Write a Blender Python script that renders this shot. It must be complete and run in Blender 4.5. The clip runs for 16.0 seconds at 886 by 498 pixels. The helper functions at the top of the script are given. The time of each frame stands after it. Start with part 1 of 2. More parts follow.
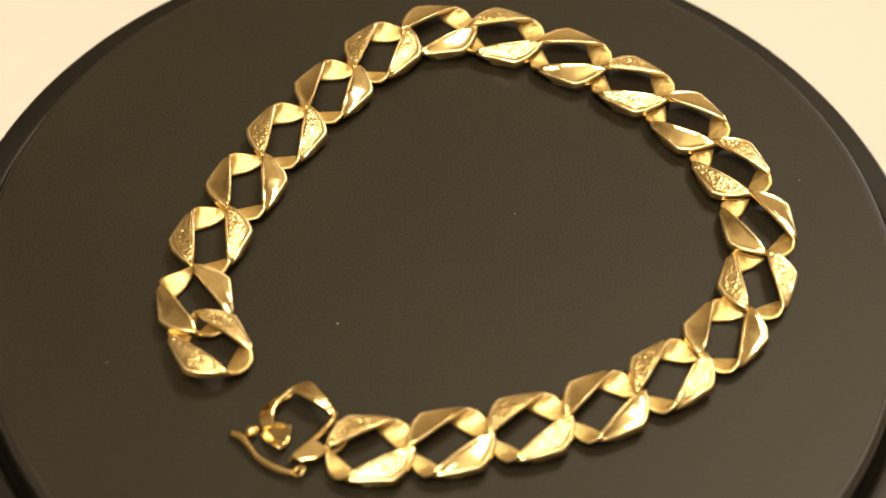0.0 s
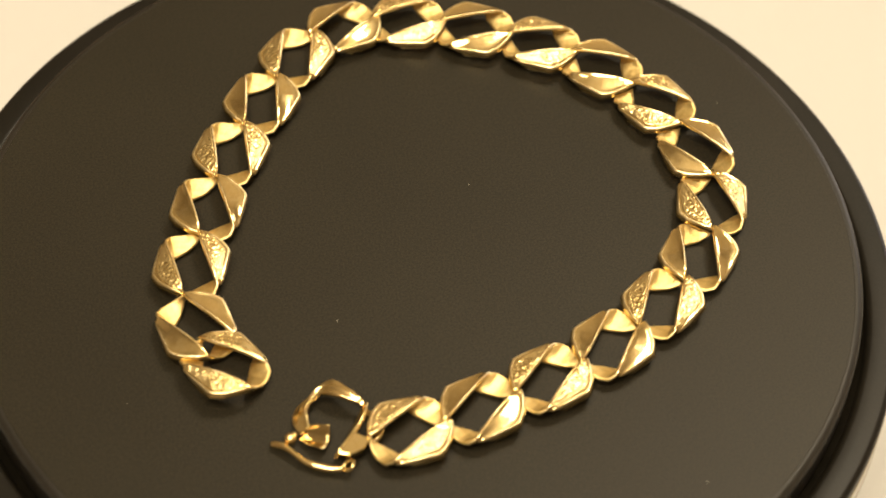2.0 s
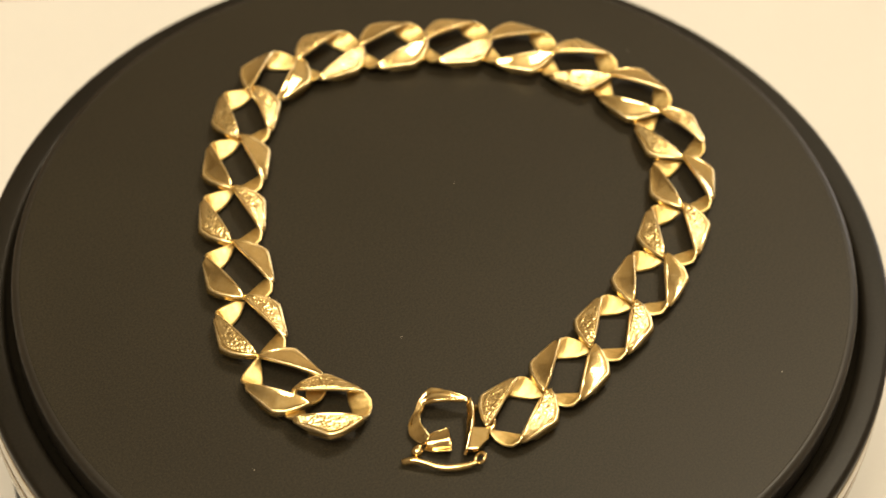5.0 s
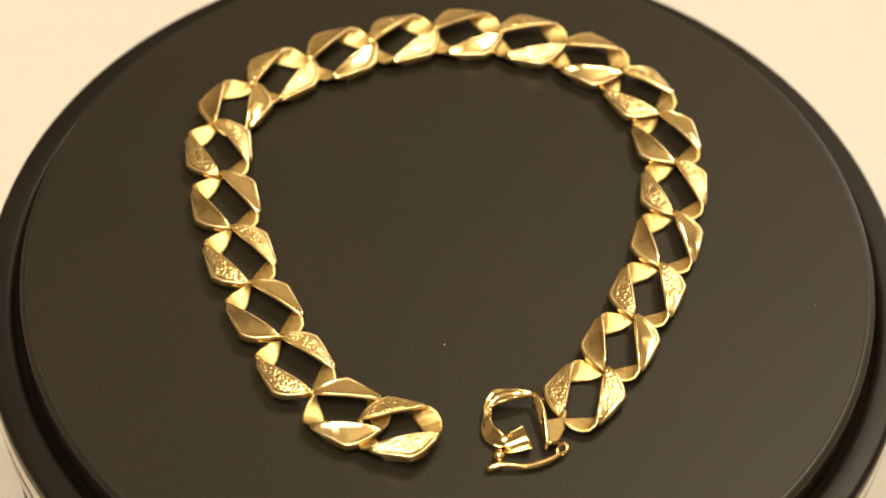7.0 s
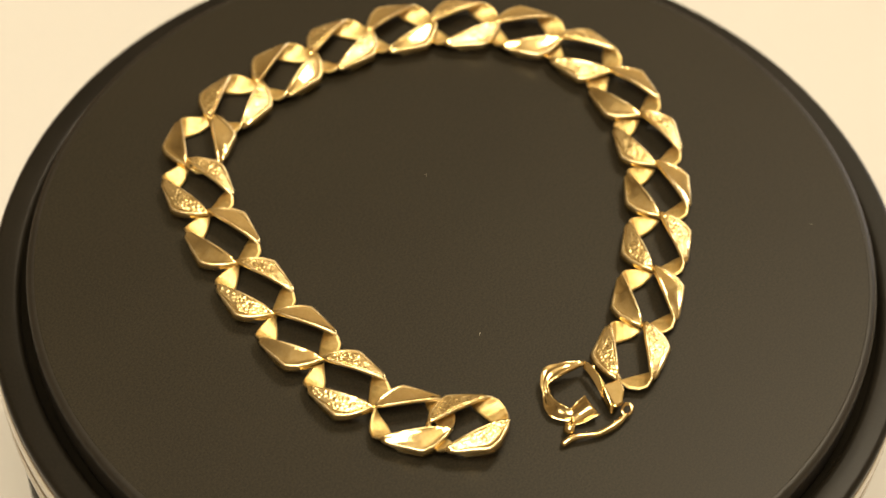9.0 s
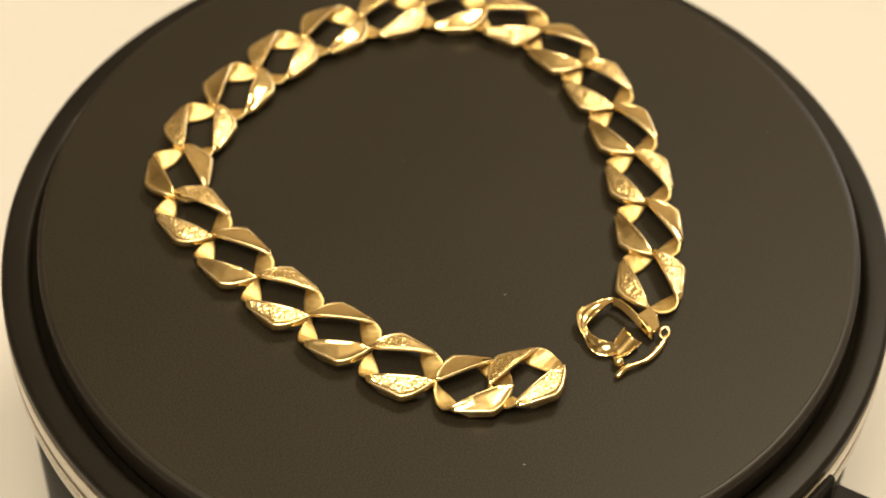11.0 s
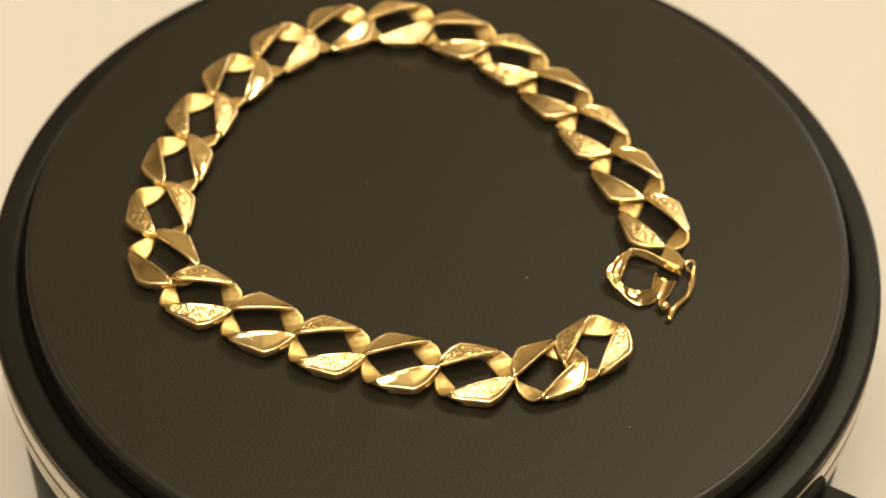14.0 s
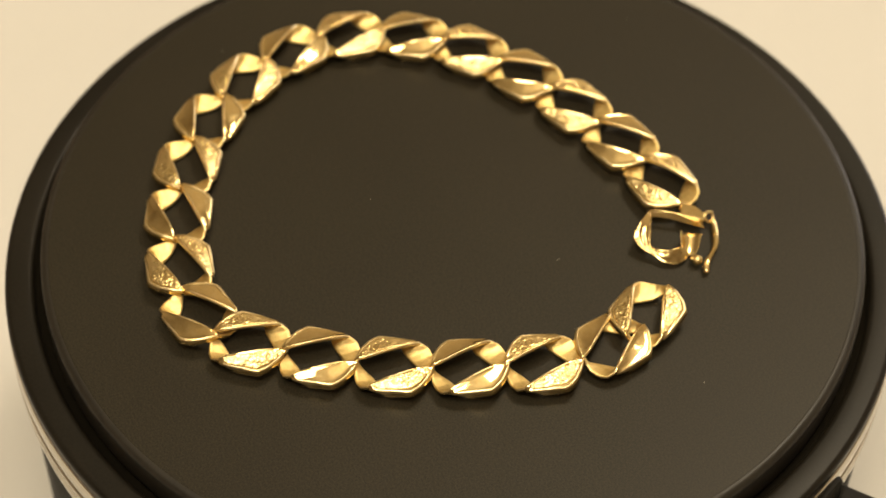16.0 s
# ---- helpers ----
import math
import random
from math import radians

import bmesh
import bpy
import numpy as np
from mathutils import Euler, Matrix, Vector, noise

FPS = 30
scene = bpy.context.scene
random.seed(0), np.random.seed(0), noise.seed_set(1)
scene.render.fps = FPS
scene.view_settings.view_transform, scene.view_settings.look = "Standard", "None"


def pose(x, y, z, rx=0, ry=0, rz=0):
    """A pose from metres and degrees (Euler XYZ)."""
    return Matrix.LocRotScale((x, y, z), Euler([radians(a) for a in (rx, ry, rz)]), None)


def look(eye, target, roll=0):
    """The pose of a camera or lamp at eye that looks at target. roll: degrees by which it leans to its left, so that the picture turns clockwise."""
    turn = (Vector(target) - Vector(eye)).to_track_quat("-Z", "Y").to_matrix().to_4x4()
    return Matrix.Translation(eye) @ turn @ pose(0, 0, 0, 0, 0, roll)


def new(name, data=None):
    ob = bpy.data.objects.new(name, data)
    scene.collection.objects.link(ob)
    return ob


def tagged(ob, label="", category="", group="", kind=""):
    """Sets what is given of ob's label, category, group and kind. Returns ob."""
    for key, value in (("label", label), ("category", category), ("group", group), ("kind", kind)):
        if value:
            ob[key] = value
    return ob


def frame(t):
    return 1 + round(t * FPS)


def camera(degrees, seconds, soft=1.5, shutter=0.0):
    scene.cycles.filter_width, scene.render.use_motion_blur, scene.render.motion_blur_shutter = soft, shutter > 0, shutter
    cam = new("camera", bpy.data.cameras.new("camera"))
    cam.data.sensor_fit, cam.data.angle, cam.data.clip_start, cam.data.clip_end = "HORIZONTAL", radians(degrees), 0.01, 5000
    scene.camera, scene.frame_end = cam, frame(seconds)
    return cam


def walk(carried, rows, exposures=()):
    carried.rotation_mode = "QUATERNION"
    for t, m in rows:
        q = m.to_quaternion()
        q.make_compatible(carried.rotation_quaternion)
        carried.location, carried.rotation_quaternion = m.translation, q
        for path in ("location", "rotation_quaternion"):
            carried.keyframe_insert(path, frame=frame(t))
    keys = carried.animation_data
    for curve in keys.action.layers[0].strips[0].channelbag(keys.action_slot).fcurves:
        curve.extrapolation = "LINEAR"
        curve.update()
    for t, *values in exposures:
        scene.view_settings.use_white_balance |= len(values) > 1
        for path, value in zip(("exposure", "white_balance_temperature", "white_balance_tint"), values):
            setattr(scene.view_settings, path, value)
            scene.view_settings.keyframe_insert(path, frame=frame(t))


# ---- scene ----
MM = 0.001
cam = camera(23.714, 16.0, soft=1.8)
cam.data.dof.use_dof, cam.data.dof.focus_distance, cam.data.dof.aperture_fstop = True, 0.278, 20.0
PATH = (
    (0.0, -0.00153, -0.16602, 0.21127, 38.536, -1.8, 1.732),
    (0.5, -0.00152, -0.16735, 0.21099, 38.582, -1.89, 1.85),
    (1.0, -0.00034, -0.17012, 0.21218, 38.544, -2.032, 1.392),
    (1.5, 0.00074, -0.17182, 0.212, 38.75, -2.109, 1.298),
    (2.0, 0.00032, -0.1754, 0.2141, 39.201, -2.034, 1.467),
    (2.5, 0.00055, -0.1784, 0.21563, 39.385, -1.942, 1.674),
    (3.0, 0.00051, -0.18225, 0.2181, 39.844, -1.797, 1.725),
    (3.5, 0.00062, -0.1858, 0.21972, 40.343, -1.626, 2.22),
    (4.0, 0.00052, -0.18932, 0.22193, 40.709, -1.548, 2.373),
    (4.5, 0.00146, -0.19094, 0.22363, 40.439, -1.522, 2.096),
    (4.7, 0.00146, -0.19094, 0.22363, 40.491, -1.464, 1.878),
    (6.8, 0.00056, -0.18453, 0.22459, 39.326, -1.627, 2.286),
    (7.0, 0.00056, -0.18453, 0.22459, 39.406, -1.572, 2.359),
    (7.5, -5e-05, -0.18508, 0.2247, 39.48, -1.664, 2.352),
    (8.0, -0.00117, -0.18609, 0.22241, 40.158, -1.823, 2.279),
    (8.5, -0.00028, -0.18442, 0.22403, 39.498, -1.775, 2.036),
    (9.0, -0.00095, -0.18622, 0.22521, 39.347, -1.693, 2.203),
    (9.2, -0.00095, -0.18622, 0.22521, 39.11, -1.693, 2.201),
    (11.3, -0.00019, -0.20156, 0.22571, 41.003, -1.24, 1.6),
    (11.5, -0.00019, -0.20156, 0.22571, 41.169, -1.28, 1.564),
    (12.0, -0.00011, -0.20179, 0.22513, 41.675, -1.19, 1.513),
    (12.5, -0.00022, -0.20244, 0.22526, 41.451, -1.149, 1.448),
    (13.0, -0.00047, -0.20286, 0.22561, 41.366, -1.151, 1.251),
    (13.5, -0.00031, -0.20238, 0.22617, 41.205, -1.207, 1.106),
    (14.0, 0.00022, -0.20186, 0.22478, 41.16, -1.105, 1.113),
    (14.5, 0.00035, -0.20167, 0.22473, 41.065, -1.006, 1.19),
    (15.0, 0.00047, -0.20132, 0.2256, 41.12, -0.896, 1.06),
    (15.5, -8e-05, -0.20085, 0.22604, 41.272, -0.74, 1.29),
    (16.0, 0.00033, -0.20017, 0.22541, 40.85, -0.665, 1.28),
)
walk(cam, [(t, pose(x, y, z, rx, ry, rz)) for t, x, y, z, rx, ry, rz in PATH],
     exposures=((0.0, 0.31), (4.5, 0.27), (8.0, 0.27), (12.0, 0.21), (14.0, 0.09), (16.0, 0.06)))

TURN_START, TURN_RATE = -5.897, 7.33548      # degrees, degrees a second
TABLE_Z = -0.055

# ---- light ----
world = bpy.data.worlds.new("room_air")
scene.world = world
world.use_nodes = True
world.node_tree.nodes["Background"].inputs[0].default_value = (1.0, 0.83, 0.6, 1)
world.node_tree.nodes["Background"].inputs[1].default_value = 0.035


def area_lamp(name, at, target, sx, sy, watts, colour):
    data = bpy.data.lights.new(name, "AREA")
    data.shape, data.size, data.size_y, data.energy, data.color = "RECTANGLE", sx, sy, watts, colour
    ob = new(name, data)
    ob.matrix_world = look(at, target)
    return ob


area_lamp("ceiling_lamp", (-0.16, -0.46, 1.42), (-0.05, -0.1, 0), 0.66, 0.66, 24, (1.0, 0.855, 0.615))
# unseen point lamp added at the back right for forward shadows and plate sheen
back_fill = bpy.data.lights.new("back_right_fill", "POINT")
back_fill.energy, back_fill.color, back_fill.shadow_soft_size = 52, (1.0, 0.855, 0.615), 0.22
new("back_right_fill", back_fill).location = (0.5, 0.7, 1.5)
# unseen lamp added before the closed wall, for pale highlights on the rims
area_lamp("low_back_fill", (1.50, 1.90, 0.42), (0, 0, 0.05), 0.9, 0.9, 15, (0.95, 0.91, 0.88))


# ---- materials ----
def nodes_of(name):
    m = bpy.data.materials.new(name)
    m.use_nodes = True
    nt = m.node_tree
    return m, nt, nt.nodes["Principled BSDF"]


def add(nt, kind, **values):
    n = nt.nodes.new(kind)
    for key, v in values.items():
        n.inputs[key.replace("_", " ")].default_value = v
    return n


def ramp(nt, source, stops):
    r = nt.nodes.new("ShaderNodeValToRGB")
    while len(r.color_ramp.elements) < len(stops):
        r.color_ramp.elements.new(0.5)
    for e, (p, c) in zip(r.color_ramp.elements, stops):
        e.position = p
        e.color = (c, c, c, 1) if isinstance(c, (int, float)) else (*c, 1)
    nt.links.new(source, r.inputs["Fac"])
    return r.outputs["Color"]


def surface(name, dark, light, rough=(0.3, 0.5), metal=0.0, coarse=60, fine=2500, bump=0.1, bump_at=None, depth=0.0002, specular=0.5, blotch=0.5):
    """Two scales of noise drive the colour, the roughness and a fine relief."""
    m, nt, b = nodes_of(name)
    at = nt.nodes.new("ShaderNodeTexCoord").outputs["Object"]
    big = add(nt, "ShaderNodeTexNoise", Scale=coarse, Detail=4.0)
    small = add(nt, "ShaderNodeTexNoise", Scale=fine, Detail=3.0)
    nt.links.new(at, big.inputs["Vector"])
    nt.links.new(at, small.inputs["Vector"])
    half = nt.nodes.new("ShaderNodeMix")
    half.inputs["Factor"].default_value = blotch
    nt.links.new(small.outputs["Fac"], half.inputs["A"])
    nt.links.new(big.outputs["Fac"], half.inputs["B"])
    nt.links.new(ramp(nt, half.outputs[0], ((0.38, dark), (0.62, light))), b.inputs["Base Color"])
    nt.links.new(ramp(nt, half.outputs[0], ((0.35, rough[0]), (0.65, rough[1]))), b.inputs["Roughness"])
    b.inputs["Metallic"].default_value = metal
    b.inputs["Specular IOR Level"].default_value = specular
    if bump:
        relief = add(nt, "ShaderNodeBump", Strength=bump, Distance=depth)
        nt.links.new(small.outputs["Fac"], relief.inputs["Height"])
        nt.links.new(relief.outputs["Normal"], b.inputs["Normal"])
    return m


GOLD_D, GOLD_L = (0.80, 0.595, 0.255), (0.88, 0.685, 0.345)
M_GOLD = surface("polished_gold", GOLD_D, GOLD_L, (0.10, 0.17), 1.0, 220, 2500, 0.06, depth=0.00006)
M_SATIN = surface("satin_gold", (0.70, 0.51, 0.19), (0.89, 0.68, 0.31), (0.40, 0.58), 1.0, 450, 2600, 0.45, depth=0.00012, blotch=0.6)
# paler, rougher gold that paints bright highlight lines along the links' edges
M_EDGE = surface("highlit_gold_edge", GOLD_D, (0.94, 0.78, 0.48), (0.27, 0.38), 1.0, 300, 2500, 0.1, depth=0.00006)
M_NUGGET = surface("hammered_gold", GOLD_D, GOLD_L, (0.23, 0.34), 1.0, 300, 3500, 0.15, depth=0.0001)
M_PLATE = surface("matt_black_plastic", (0.0098, 0.0079, 0.0046), (0.0242, 0.0196, 0.0114), (0.36, 0.48), 0.0, 30, 4000, 0.28, depth=0.00005, specular=0.20, blotch=0.12)
M_RING = surface("black_plastic", (0.006, 0.005, 0.0034), (0.012, 0.0098, 0.0068), (0.34, 0.42), 0.0, 40, 2600, 0.15, depth=0.00005, specular=0.16)
M_RIM = surface("smooth_black_plastic", (0.012, 0.010, 0.0075), (0.018, 0.015, 0.011), (0.36, 0.46), 0.0, 60, 2500, 0.05, depth=0.00005, specular=0.3)
M_CHROME = surface("chrome", (0.50, 0.46, 0.40), (0.58, 0.54, 0.47), (0.07, 0.13), 1.0, 40, 1500, 0.02, depth=0.0001)
M_RUBBER = surface("black_rubber", (0.007, 0.006, 0.005), (0.012, 0.011, 0.009), (0.5, 0.65), 0.0, 60, 2500, 0.2, specular=0.12)
M_PAPER = surface("cream_paper", (0.50, 0.485, 0.462), (0.53, 0.515, 0.49), (0.7, 0.8), 0.0, 12, 1800, 0.1, depth=0.0001)
M_WOOD = surface("brown_wood", (0.13, 0.075, 0.04), (0.22, 0.13, 0.07), (0.4, 0.55), 0.0, 14, 300, 0.15)
M_WALL = surface("cream_wall_paint", (0.42, 0.365, 0.285), (0.48, 0.415, 0.325), (0.8, 0.9), 0.0, 3, 150, 0.1)
M_CEILING = surface("white_ceiling_paint", (0.56, 0.51, 0.43), (0.62, 0.57, 0.48), (0.8, 0.9), 0.0, 3, 150, 0.1)
M_FLOOR = surface("brown_floor", (0.10, 0.07, 0.05), (0.16, 0.11, 0.08), (0.4, 0.6), 0.0, 5, 150, 0.1)
M_DUST = surface("pale_dust", (0.5, 0.47, 0.4), (0.6, 0.56, 0.5), (0.8, 0.9), 0.0, 200, 2500, 0.0)


# ---- building helpers ----
def mesh_of(bm, material, smooth=True):
    me = bpy.data.meshes.new("mesh")
    bm.normal_update()
    bm.to_mesh(me)
    bm.free()
    me.materials.append(material)
    for p in me.polygons:
        p.use_smooth = smooth
    return me


def part(name, bm, material, parent=None, label="", smooth=True):
    """One mesh object under a thing or a part; bm may be ready mesh data."""
    me = bm if isinstance(bm, bpy.types.Mesh) else mesh_of(bm, material, smooth)
    ob = new(name, me)
    ob.parent = parent
    return tagged(ob, label)


def box(x0, x1, y0, y1, z0, z1, bevel=0.0, segments=2):
    bm = bmesh.new()
    bmesh.ops.create_cube(bm, size=1)
    for v in bm.verts:
        v.co = Vector(((x0 + x1) / 2 + v.co.x * (x1 - x0), (y0 + y1) / 2 + v.co.y * (y1 - y0), (z0 + z1) / 2 + v.co.z * (z1 - z0)))
    if bevel:
        bmesh.ops.bevel(bm, geom=list(bm.edges), offset=bevel, segments=segments, profile=0.5, affect="EDGES")
    return bm


def lathe(profile, steps=256):
    """A closed turned body from (radius, z) in millimetres, from the top's centre to the bottom's centre."""
    bm = bmesh.new()
    rings = []
    for r, z in profile:
        if r == 0:
            rings.append([bm.verts.new((0, 0, z * MM))])
        else:
            rings.append([bm.verts.new((r * MM * math.cos(a), r * MM * math.sin(a), z * MM)) for a in (2 * math.pi * k / steps for k in range(steps))])
    for a, b in zip(rings, rings[1:]):
        for k in range(steps):
            n = (k + 1) % steps
            loop = [a[k % len(a)], b[k % len(b)], b[n % len(b)], a[n % len(a)]]
            loop = [v for i, v in enumerate(loop) if v not in loop[:i]]
            bm.faces.new(loop)
    bmesh.ops.recalc_face_normals(bm, faces=bm.faces)
    return bm


def arc(cr, cz, r, a0, a1, n=6):
    return [(cr + r * math.cos(radians(a0 + (a1 - a0) * k / n)), cz + r * math.sin(radians(a0 + (a1 - a0) * k / n))) for k in range(n + 1)]


def spline(points, per, closed=False):
    """Catmull-Rom points through the given ones."""
    p = [np.array(q, float) for q in points]
    n = len(p)
    out = []
    for i in range(n if closed else n - 1):
        a, b = p[i], p[(i + 1) % n]
        before = p[i - 1] if closed or i else 2 * a - b
        after = p[(i + 2) % n] if closed or i + 2 < n else 2 * b - a
        for k in range(per):
            t = k / per
            out.append(0.5 * (2 * a + (b - before) * t + (2 * before - 5 * a + 4 * b - after) * t * t + (3 * a - before - 3 * b + after) * t ** 3))
    return out if closed else out + [p[-1]]


def tube(points, radii, sides=10):
    """A rod along points (millimetres) with a radius at each, with round ends."""
    bm = bmesh.new()
    pts = [Vector(p) * MM for p in points]
    rings = []
    side = Vector((0.3, 0.2, 1)).normalized()
    for i, p in enumerate(pts):
        d = (pts[min(i + 1, len(pts) - 1)] - pts[max(i - 1, 0)]).normalized()
        side = (side - d * side.dot(d)).normalized()
        other = d.cross(side)
        rings.append([bm.verts.new(p + (side * math.cos(2 * math.pi * k / sides) + other * math.sin(2 * math.pi * k / sides)) * radii[i] * MM) for k in range(sides)])
    for a, b in zip(rings, rings[1:]):
        for k in range(sides):
            bm.faces.new((a[k], a[(k + 1) % sides], b[(k + 1) % sides], b[k]))
    bm.faces.new(rings[0][::-1])
    bm.faces.new(rings[-1])
    bmesh.ops.recalc_face_normals(bm, faces=bm.faces)
    return bm


def ribbon(edge_one, edge_two, thick, across=10, bow=0.0, closed=False, lift=0.0, rough=None, lip=0.0):
    """A metal band between two edge lines (millimetres), bowed across its width, with rounded edges and a raised lip along them."""
    n = len(edge_one)
    w = np.linspace(0, 1, across + 1)
    if rough is None:
        edge = np.array([0, 0.006, 0.018, 0.035, 0.055, 0.075, 0.095, 0.14])
        w = np.concatenate((edge, np.linspace(0.22, 0.78, max(across - 7, 3)), 1 - edge[::-1]))
    across = len(w) - 1
    mid = edge_one[:, None] * (1 - w[None, :, None]) + edge_two[:, None] * w[None, :, None]
    along = (np.roll(mid, -1, 0) - np.roll(mid, 1, 0)) if closed else np.gradient(mid, axis=0)
    cross = np.gradient(mid, axis=1)
    normal = np.cross(along, cross)
    normal /= np.linalg.norm(normal, axis=2, keepdims=True) + 1e-9
    side = np.minimum(w, 1 - w)[None, :, None]
    width = np.linalg.norm(edge_two - edge_one, axis=1)[:, None, None]
    mid = mid + normal * (4 * side * (1 - side) * bow * width + lift)
    if rough is not None:
        mid = mid + normal * rough(mid)[:, :, None]
    bm = bmesh.new()
    shape = np.sqrt(np.clip(1 - (1 - np.clip(side / 0.07, 0, 1)) ** 2, 0.08, 1))
    rim = lip * np.clip(1 - ((side - 0.045) / 0.05) ** 2, 0, 1)
    top = [[bm.verts.new(Vector(q) * MM) for q in row] for row in mid + normal * ((thick / 2 + rim) * shape)]
    low = [[bm.verts.new(Vector(q) * MM) for q in row] for row in mid - normal * (thick / 2 * shape)]
    last = n if closed else n - 1
    for i in range(last):
        k = (i + 1) % n
        for j in range(across):
            bm.faces.new((top[i][j], top[k][j], top[k][j + 1], top[i][j + 1]))
            bm.faces.new((low[i][j], low[i][j + 1], low[k][j + 1], low[k][j]))
        bm.faces.new((top[i][0], low[i][0], low[k][0], top[k][0]))
        bm.faces.new((top[i][across], top[k][across], low[k][across], low[i][across]))
    if not closed:
        for i in (0, n - 1):
            for j in range(across):
                bm.faces.new((top[i][j], top[i][j + 1], low[i][j + 1], low[i][j]))
    bmesh.ops.recalc_face_normals(bm, faces=bm.faces)
    return bm


# ---- room ----
def setting(name, bm, material, label):
    return tagged(part(name, bm, material, None, label, smooth=False), category=name.split("_")[0], kind="structure")


setting("floor", box(-2.0, 2.0, -2.0, 2.0, -0.80, -0.75), M_FLOOR, "plain brown floor of the room")
setting("ceiling", box(-2.0, 2.0, -2.0, 2.0, 2.20, 2.25), M_CEILING, "plain white painted ceiling")
setting("wall_north", box(-2.1, 2.1, 2.0, 2.1, -0.8, 2.25), M_WALL, "plain cream painted wall")
setting("wall_south", box(-2.1, 2.1, -2.1, -2.0, -0.8, 2.25), M_WALL, "plain cream painted wall")
setting("wall_west", box(-2.1, -2.0, -2.0, 2.0, -0.8, 2.25), M_WALL, "plain cream painted wall")
setting("wall_east", box(2.0, 2.1, -2.0, 2.0, -0.8, 2.25), M_WALL, "plain cream painted wall")

# ---- table and paper ----
table = tagged(new("table"), "brown wooden table under the paper sheet", "table")
part("tabletop", box(-0.70, 0.70, -0.60, 0.45, TABLE_Z - 0.026, TABLE_Z - 0.001, 0.002), M_WOOD, table)
for lx in (-0.64, 0.64):
    for ly in (-0.54, 0.39):
        part("leg", box(lx - 0.025, lx + 0.025, ly - 0.025, ly + 0.025, -0.75, TABLE_Z - 0.026, 0.003), M_WOOD, table)
sheet = tagged(part("paper_sheet", box(-0.42, 0.42, -0.50, 0.0, -0.001, 0.0), M_PAPER, None, smooth=False),
               "cream white paper sheet lying on the table", "paper")
sheet.matrix_basis = pose(0, 0.1185, TABLE_Z, 0, 0, 8.8)

# ---- turntable ----
turntable = tagged(new("turntable"), "black display turntable with stepped round top and chrome band", "turntable")
base = part("base", lathe([(0, -15.3), (62.8, -15.3), (63.1, -15.8), (63.1, -30.0), (63.0, -54.0), (62.4, -54.9), (0, -54.9)]), M_RUBBER, turntable, "dull black tapered base")
outer_ring = part("outer_ring", lathe([(0, -6.3), (59.6, -6.3), (59.9, -4.8)] + arc(60.7, -5.1, 0.85, 150, 90, 3) + [(61.8, -4.25)] + arc(63.1, -5.2, 0.95, 90, 5, 8)
                  + [(64.0, -6.6), (0, -6.6)]), M_RING, turntable, "dull black ring with a rounded edge")
side_band = part("side_band", lathe([(0, -6.65), (63.95, -6.65), (64.20, -7.2), (64.25, -9.6), (64.15, -9.9), (63.55, -10.1), (63.55, -10.5), (64.25, -10.7), (64.30, -11.6), (63.75, -11.8), (63.75, -12.2),
                                     (64.25, -12.4), (64.15, -14.6), (63.45, -15.25), (0, -15.25)]), M_CHROME, turntable, "bright chrome grooved band")
for ob in (base, outer_ring, side_band):
    ob.location = (-0.15 * MM, 0.15 * MM, 0)
platter = tagged(part("platter", lathe([(0, 0)] + [(r, 0) for r in (20, 40, 52, 57.3, 57.46)] + [(57.49, -0.03), (57.49, -0.2), (57.49, -5.4), (57.3, -5.6), (56.0, -5.6), (0, -5.6)]), M_PLATE, turntable),
                 "matt black round top plate with a rounded edge")
part("platter_rim", lathe([(57.2, -0.4), (57.2, -0.06)] + arc(57.6, -1.035, 1.02, 98, 3, 14) + [(58.64, -2.4), (58.66, -4.6), (58.6, -5.3), (58.2, -5.7), (57.84, -5.7)]), M_RIM, platter, "smooth rounded rim")

# ---- power lead at the turntable's side ----
socket = part("socket_housing", box(-0.004, 0.0028, -0.020, 0.0, -0.0300, -0.0085, 0.0010, 3), M_RUBBER, turntable, "black socket housing", smooth=False)
socket.matrix_basis = Matrix.Translation((0.0515, -0.0350, 0)) @ pose(0, 0, 0, 0, 0, -38)
lead = tagged(new("power_lead"), "black power lead plugged into the turntable's side", "cable")
lead.matrix_basis = pose(0.0520, -0.0325, 0, 0, 0, -27)
part("plug", box(0.002, 0.020, -0.012, 0.0, -0.0300, -0.0135, 0.0014, 3), M_RUBBER, lead, smooth=False)
part("strain_relief", tube(((19, -6, -21), (24, -6, -21.5), (31, -6, -23)), (4.2, 3.2, 2.2), 16), M_RUBBER, lead)
part("cord", tube(spline(((30, -6, -23), (42, -7, -32), (60, -9, -53.2), (110, -20, -53.3), (180, -30, -53.3), (260, -90, -53.3)), 8), [1.7] * 41, 12), M_RUBBER, lead)

# ---- bracelet ----
bracelet = tagged(new("bracelet"), "yellow gold link bracelet lying open on the black plate", "bracelet")
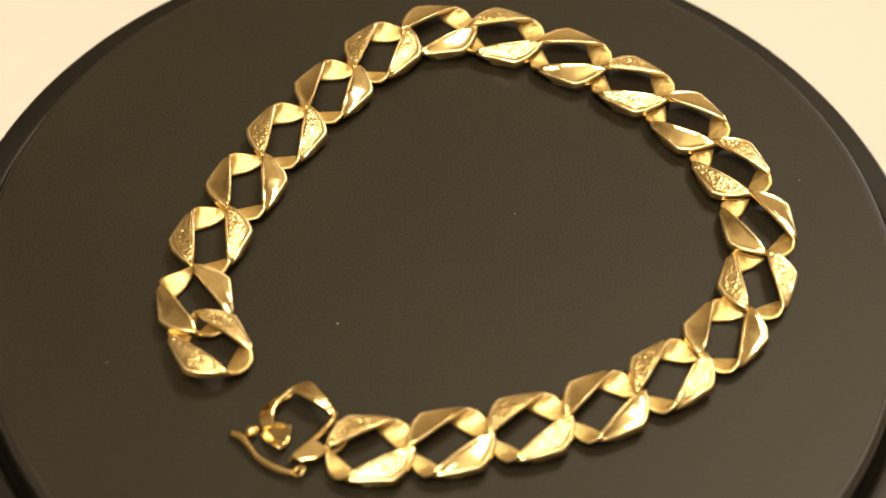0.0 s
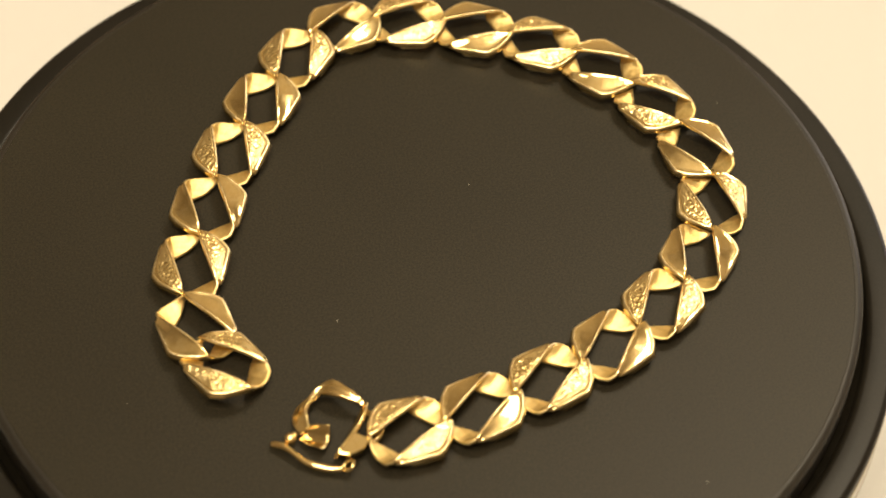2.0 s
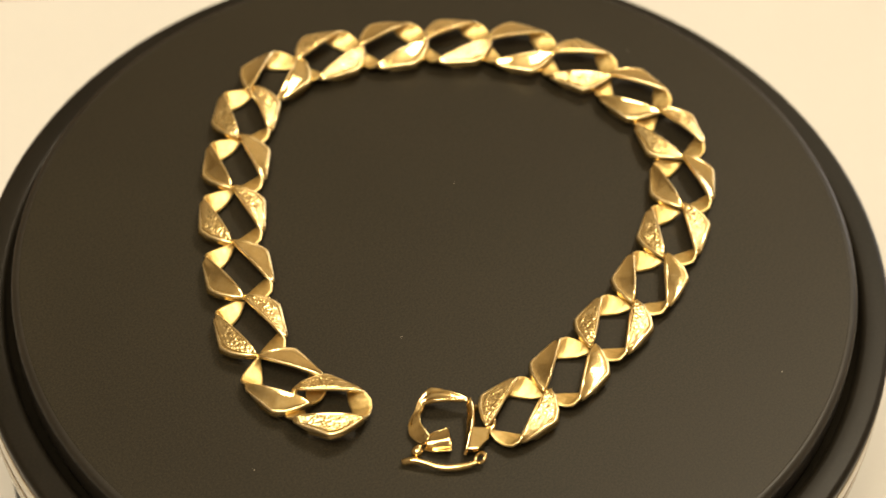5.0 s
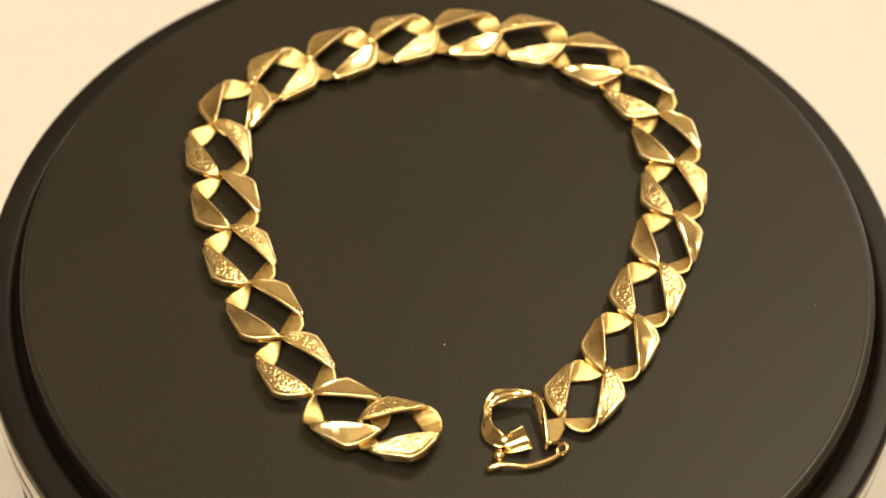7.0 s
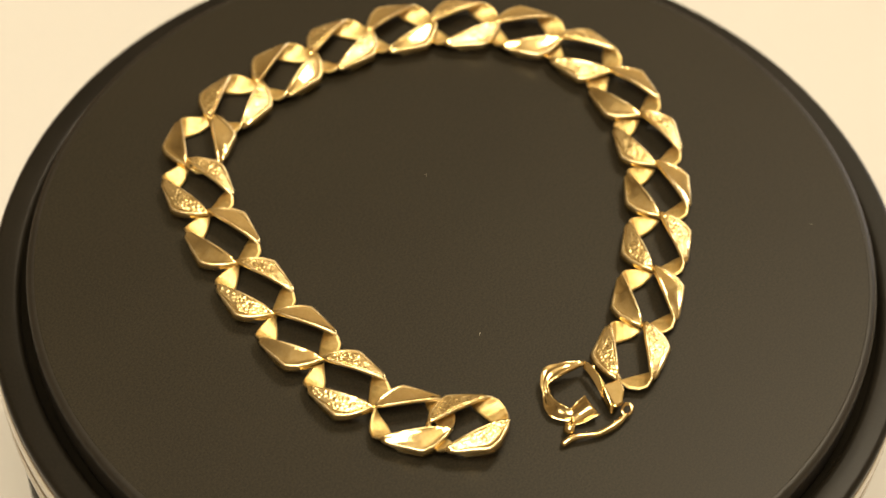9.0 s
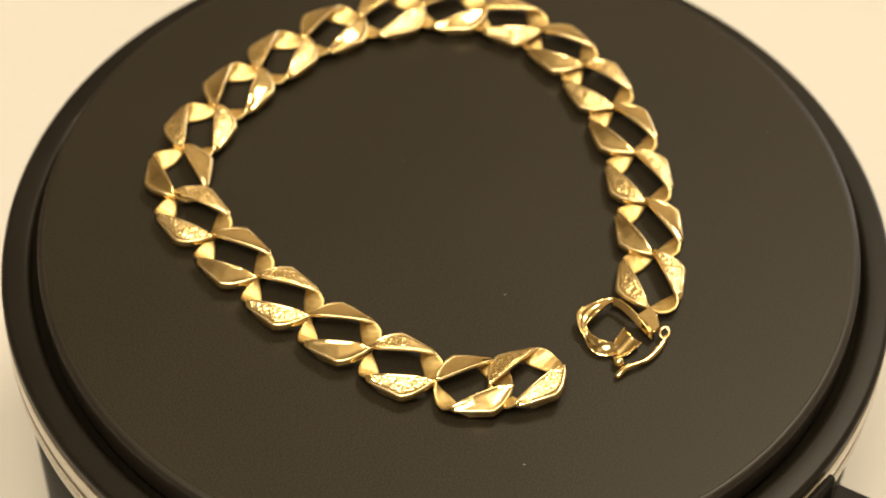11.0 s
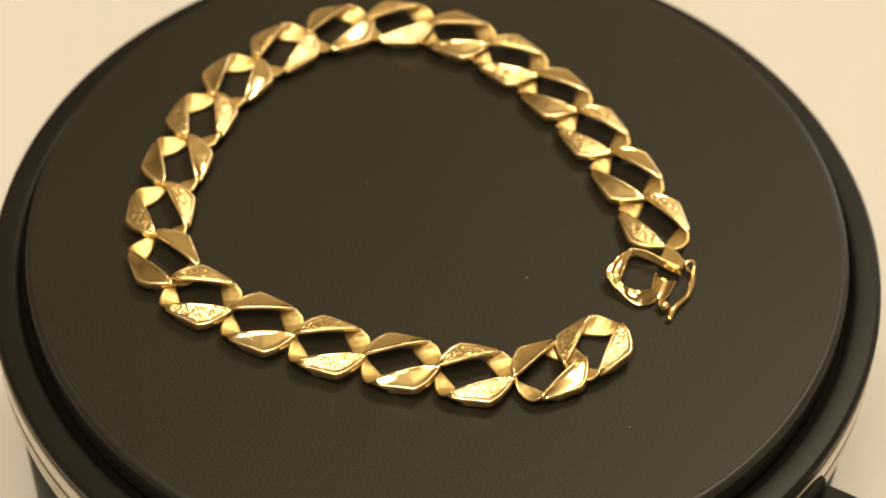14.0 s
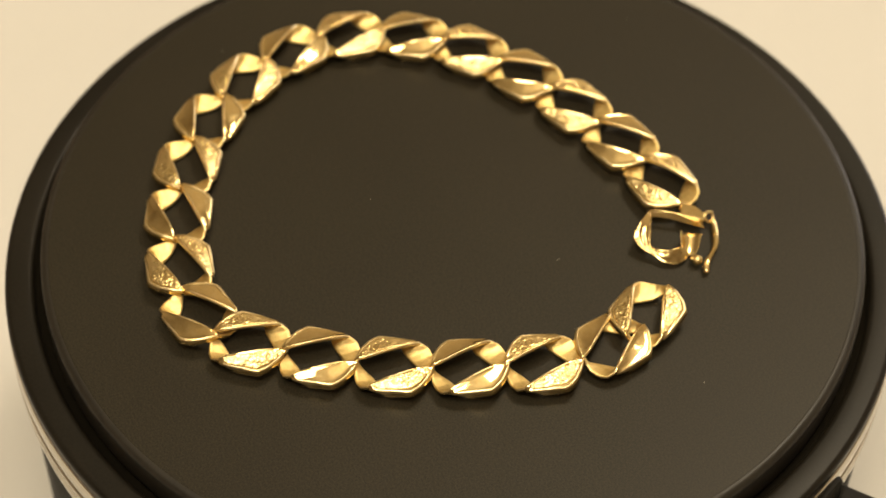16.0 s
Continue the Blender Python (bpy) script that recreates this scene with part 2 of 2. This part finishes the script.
# a half of the band, in millimetres (u along the chain, v across, z up): the upper edge, the crease of the cut face, the lower edge
HALF = (((-5.00, 0.00, 2.35), None, (-5.12, 0.30, 1.40)),
        ((-3.85, 0.30, 2.55), (-4.70, 1.50, 2.32), (-4.85, 1.70, 1.70)),
        ((-2.55, 0.90, 2.68), (-3.75, 3.25, 2.15), (-3.92, 3.48, 1.50)),
        ((-1.15, 1.60, 2.72), (-2.60, 4.30, 2.05), (-2.75, 4.55, 1.38)),
        ((0.35, 2.40, 2.66), (-0.70, 4.36, 2.00), (-0.82, 4.55, 1.10)),
        ((1.95, 3.25, 2.48), (1.00, 4.34, 1.86), (0.45, 4.25, 0.55)),
        ((2.70, 3.70, 2.30), (2.20, 4.32, 1.82), (0.80, 3.65, 0.32)),
        ((3.35, 4.05, 2.00), None, (1.15, 3.10, 0.30)),
        ((4.20, 3.85, 1.52), None, (1.75, 2.40, 0.34)),
        ((4.85, 2.90, 1.22), None, (2.35, 1.75, 0.38)),
        ((5.20, 1.70, 1.26), None, (3.05, 1.05, 0.45)),
        ((5.20, 0.75, 1.70), None, (4.15, 0.30, 0.70)))
THICK = 0.45


def turned(points):
    return [(-x, -y, z) for x, y, z in points]


def crisp(points, per, closed=False):
    """A line between the smooth curve and the straight chords, so that corners stay firm."""
    soft = np.array(spline(points, per, closed))
    p = np.array(points, float)
    hard = []
    for i in range(len(p) if closed else len(p) - 1):
        hard += [p[i] + (p[(i + 1) % len(p)] - p[i]) * k / per for k in range(per)]
    if not closed:
        hard.append(p[-1])
    return 0.4 * soft + 0.6 * np.array(hard)


def lines_of_link():
    upper = [np.array(a) for a, c, b in HALF]
    lower = [np.array(b) for a, c, b in HALF]
    crease = [np.array(c) if c else np.array(a) + 0.14 * (np.array(b) - np.array(a)) for a, c, b in HALF]
    return upper, crease, lower


def link_mesh(seed):
    """A band bent into a twisted ring; its cut faces end at a firm crease, the outer wall bulges below it."""
    per = 7
    upper, crease, lower = (crisp(line + turned(line), per, True) for line in lines_of_link())
    n = len(upper)
    face = np.array((0, 0.012, 0.03, 0.055, 0.09, 0.3, 0.65, 0.91, 0.965))
    wall = np.array((0, 0.05, 0.12, 0.3, 0.5, 0.7, 0.86, 0.95, 1.0))
    rows = []
    for i in range(n):
        a, c, b = upper[i], crease[i], lower[i]
        span = np.linalg.norm(c - a)
        bulge = 0.10 * np.linalg.norm(b - c) * min(1.0, span / 2.0)
        out = (c - a) / (span + 1e-6)
        rows.append([a + (c - a) * w for w in face] + [c + (b - c) * w + out * bulge * 4 * w * (1 - w) for w in wall])
    mid = np.array(rows)
    lump = random.Random(seed)
    shift = Vector((lump.uniform(0, 50), lump.uniform(0, 50), 0))
    along = np.roll(mid, -1, 0) - np.roll(mid, 1, 0)
    cross = np.gradient(mid, axis=1)
    normal = np.cross(along, cross)
    normal /= np.linalg.norm(normal, axis=2, keepdims=True) + 1e-9
    m = mid.shape[1]
    # rounded edges, and a fine raised line round each face
    arc_len = np.cumsum(np.concatenate((np.zeros((n, 1)), np.linalg.norm(np.diff(mid, axis=1), axis=2)), axis=1), axis=1)
    edge = np.minimum(arc_len, arc_len[:, -1:] - arc_len)
    shape = np.sqrt(np.clip(1 - (1 - np.clip(edge / 0.22, 0, 1)) ** 2, 0.06, 1))[:, :, None]
    to_crease = np.abs(arc_len - arc_len[:, len(face):len(face) + 1])
    line = np.clip(1 - to_crease / 0.24, 0, 1) + np.clip(1 - np.abs(arc_len - 0.15) / 0.15, 0, 1)
    wavy = np.array([[noise.noise(Vector(q) * 0.5 + shift) + 0.4 * noise.noise(Vector(q) * 1.4 + shift) for q in row] for row in mid])[:, :, None]
    top = mid + normal * (THICK / 2 * shape + 0.11 * line[:, :, None] + 0.015 * wavy)
    low = mid - normal * ((THICK / 2 + 0.06 * wavy) * shape)
    bm = bmesh.new()
    tv = [[bm.verts.new(Vector(q) * MM) for q in row] for row in top]
    lv = [[bm.verts.new(Vector(q) * MM) for q in row] for row in low]
    for i in range(n):
        k = (i + 1) % n
        for j in range(m - 1):
            rim = j < 4 or -2 < j - len(face) < 3 or j > m - 4
            bm.faces.new((tv[i][j], tv[k][j], tv[k][j + 1], tv[i][j + 1])).material_index = 2 if rim else 0
            bm.faces.new((lv[i][j], lv[i][j + 1], lv[k][j + 1], lv[k][j])).material_index = 1
        bm.faces.new((tv[i][0], lv[i][0], lv[k][0], tv[k][0])).material_index = 2
        bm.faces.new((tv[i][m - 1], tv[k][m - 1], lv[k][m - 1], lv[i][m - 1])).material_index = 2
    bmesh.ops.recalc_face_normals(bm, faces=bm.faces)
    me = mesh_of(bm, M_GOLD)
    me.materials.append(M_SATIN)
    me.materials.append(M_EDGE)
    return me


def nuggets(seed):
    def relief(p):
        out = np.empty(p.shape[:2])
        for i in range(p.shape[0]):
            for j in range(p.shape[1]):
                q = Vector(p[i, j]) * 2.7 + Vector((seed * 7.1, 3.3, 1.7))
                d = noise.voronoi(q)[0]
                out[i, j] = 0.09 * max(0.0, 1.0 - 2.4 * d[0] * d[0]) + 0.025 * noise.noise(q * 0.8)
        edge = np.minimum.outer(np.minimum(np.arange(p.shape[0]), np.arange(p.shape[0])[::-1]), np.full(p.shape[1], 99))
        edge = np.minimum(edge, np.minimum(np.arange(p.shape[1]), np.arange(p.shape[1])[::-1])[None, :])
        return out * np.clip(edge / 2.0, 0, 1)
    return relief


def panel_mesh(seed):
    upper, crease, lower = (crisp(line, 12) for line in lines_of_link())
    one, two = upper[7:72], crease[7:72]
    bm = ribbon(one + (two - one) * 0.13, one + (two - one) * 0.87, 0.10, 34, 0.0, False, THICK / 2 + 0.02, nuggets(seed))
    return mesh_of(bm, M_NUGGET)


LINKS = [link_mesh(s) for s in range(5)]
PANELS = [panel_mesh(s) for s in range(4)]

# where the links hook into one another on the plate, in millimetres, from the free end to the clasp
JOINTS = ((-30.6, -6.5), (-28.2, 2.6), (-25.3, 12.6), (-21.0, 21.6), (-15.7, 30.3), (-10.0, 37.9), (-1.5, 40.2), (8.4, 38.6), (17.4, 35.2),
          (26.0, 30.9), (33.0, 24.3), (38.2, 16.0), (40.7, 6.7), (38.8, -2.7), (33.5, -10.9), (26.6, -17.2), (18.2, -22.4), (9.4, -26.2), (0.1, -29.6))
PLACES = [(-26.2, -18.6, 124.4), (-29.4, -12.0, 106.0)]
PLACES += [((x0 + x1) / 2, (y0 + y1) / 2, math.degrees(math.atan2(y1 - y0, x1 - x0))) for (x0, y0), (x1, y1) in zip(JOINTS, JOINTS[1:])]
PLACES += [(-4.5, -30.3, -171.5)]
TILTS = {0: (4, 3)}      # sideways and lengthwise lean of links that rest on a neighbour, in degrees
shake = random.Random(4)
for i, (x, y, heading) in enumerate(PLACES):
    plain = i % 2 == 1
    link = part("link", LINKS[i % 5], None, bracelet, "polished twisted gold link" if plain else "twisted gold link with hammered faces")
    lean, pitch = TILTS.get(i, (shake.uniform(-2, 2), shake.uniform(-1.5, 1.5)))
    link.matrix_basis = pose(x * MM, y * MM, (0.05 + 0.08 * abs(lean)) * MM, lean, pitch, heading)
    if not plain:
        for k in range(2):
            face = part("hammered_face", PANELS[(i + k) % 4], None, link, "pebbled gold face panel")
            face.matrix_basis = pose(0, 0, 0, 0, 0, 180 * k)

# ---- clasp ----
def crinkle(amount):
    def relief(p):
        flat = p.reshape(-1, 3)
        return amount * np.array([noise.noise(Vector(q) * 0.3) + 0.55 * noise.noise(Vector(q) * 1.0) for q in flat]).reshape(p.shape[:2])
    return relief


def pleats(p):
    """Folds that run along the band, deepest at its middle."""
    n, m = p.shape[:2]
    along = np.sin(np.pi * np.clip(np.linspace(-0.05, 1.35, n), 0, 1)) ** 1.5
    folds = np.sin(np.linspace(0, 5.2 * np.pi, m))
    return crinkle(0.20)(p) + 0.09 * along[:, None] * folds[None, :]


def band(one, two, thick, bow, lip=0.0, per=7, relief=None):
    return ribbon(np.array(spline(one, per)), np.array(spline(two, per)), thick, 30 if relief else 14, bow, lip=lip, rough=relief)


clasp = tagged(part("clasp", band(((-9.5, -25.8, 2.45), (-11.4, -23.7, 2.5), (-13.2, -22.1, 2.2), (-15.0, -22.8, 1.7), (-16.2, -23.9, 1.3), (-17.6, -24.9, 0.95), (-18.4, -26.3, 0.75), (-18.2, -27.7, 0.75), (-17.6, -28.8, 0.9)),
                                  ((-9.8, -26.2, 2.2), (-11.6, -25.5, 2.7), (-13.4, -24.7, 2.75), (-14.9, -23.95, 2.3), (-15.4, -24.3, 2.0), (-16.1, -25.0, 2.05), (-16.6, -26.1, 2.1), (-16.6, -27.4, 2.05), (-16.5, -28.5, 1.8)),
                                  0.5, 0.05, 0.08, 9, pleats), M_GOLD, bracelet), "open gold box clasp with a folding safety bar")
clasp.location = (0, 0, -0.3 * MM)
part("strap", band(((-9.2, -25.9, 2.5), (-9.5, -27.1, 2.6), (-10.15, -28.5, 2.6), (-11.05, -29.8, 2.55), (-13.3, -32.5, 2.2)),
                   ((-10.0, -26.4, 1.9), (-10.45, -27.4, 1.9), (-11.2, -28.7, 1.8), (-12.0, -30.0, 1.6), (-13.85, -32.8, 1.3)), 0.45, 0.0, 0.06), M_GOLD, clasp)


def slab(corners, z0, z1, bevel):
    bm = bmesh.new()
    low = [bm.verts.new((x * MM, y * MM, z0 * MM)) for x, y in corners]
    top = [bm.verts.new((x * MM, y * MM, z1 * MM)) for x, y in corners]
    bm.faces.new(low[::-1])
    bm.faces.new(top)
    n = len(corners)
    for k in range(n):
        bm.faces.new((low[k], low[(k + 1) % n], top[(k + 1) % n], top[k]))
    bmesh.ops.recalc_face_normals(bm, faces=bm.faces)
    bmesh.ops.bevel(bm, geom=list(bm.edges), offset=bevel * MM, segments=2, profile=0.5, affect="EDGES")
    return bm


part("catch_plate", slab(((-11.4, -29.9), (-9.3, -31.3), (-10.5, -32.7), (-12.3, -33.4), (-13.6, -32.9)), 1.75, 2.6, 0.2), M_GOLD, clasp, smooth=False)
part("tongue", band(((-16.7, -28.0, 1.7), (-15.6, -28.3, 2.2), (-14.2, -28.8, 2.6)), ((-18.0, -29.3, 0.8), (-17.1, -30.4, 1.1), (-15.2, -31.7, 1.8)), 0.5, 0.3), M_GOLD, clasp, "folded gold tongue")
loop = spline(((-9.4, -26.3, 0.9), (-8.3, -27.6, 1.3), (-7.9, -29.4, 1.5), (-8.8, -30.9, 1.5), (-10.2, -31.2, 1.5)), 6)
part("joining_loop", tube(loop, [0.45] * len(loop), 10), M_GOLD, clasp)
ball = bmesh.new()
bmesh.ops.create_uvsphere(ball, u_segments=20, v_segments=12, radius=0.8 * MM)
for v in ball.verts:
    v.co += Vector((-19.0, -29.4, 1.15)) * MM
part("stud", ball, M_GOLD, clasp)
part("stud_neck", tube(((-18.3, -28.7, 1.3), (-18.7, -29.1, 1.1)), (0.4, 0.45), 10), M_GOLD, clasp)
bar = spline(((-21.4, -29.7, 0.8), (-20.0, -30.4, 1.2), (-18.9, -31.5, 1.3), (-17.3, -33.0, 1.1), (-14.8, -34.1, 1.1), (-13.0, -34.5, 1.4)), 7)
part("safety_bar", tube(bar, [0.30 if k == 0 else 0.42 + 0.08 * math.sin(k / len(bar) * 11) for k in range(len(bar))], 12), M_GOLD, clasp, "curved gold safety bar")
ring = spline([(-12.4 + 0.62 * math.cos(a), -34.2 + 0.62 * math.sin(a), 1.5 + 0.45 * math.cos(a)) for a in (2 * math.pi * k / 8 for k in range(9))], 4)
part("hinge_ring", tube(ring, [0.26] * len(ring), 8), M_GOLD, clasp)

# ---- dust on the plate ----
specks = ((-11.6, -11.4, 0.085), (30.5, -40.2, 0.07), (-38.4, -21.6, 0.07), (8.2, 9.7, 0.05), (44.8, 21.3, 0.06))
for x, y, r in specks:
    grain = bmesh.new()
    bmesh.ops.create_icosphere(grain, subdivisions=1, radius=r * MM)
    for v in grain.verts:
        v.co = Vector((v.co.x * 1.3, v.co.y * 0.8, v.co.z * 0.7)) + Vector((x, y, r * 0.6)) * MM
    part("dust_grain", grain, M_DUST, platter, "pale grain of dust")


# ---- what moves ----
def motions():
    for thing in (platter, bracelet):
        walk(thing, [(t, pose(0, 0, 0, 0, 0, TURN_START + TURN_RATE * t)) for t in range(0, 17, 2)])


motions()
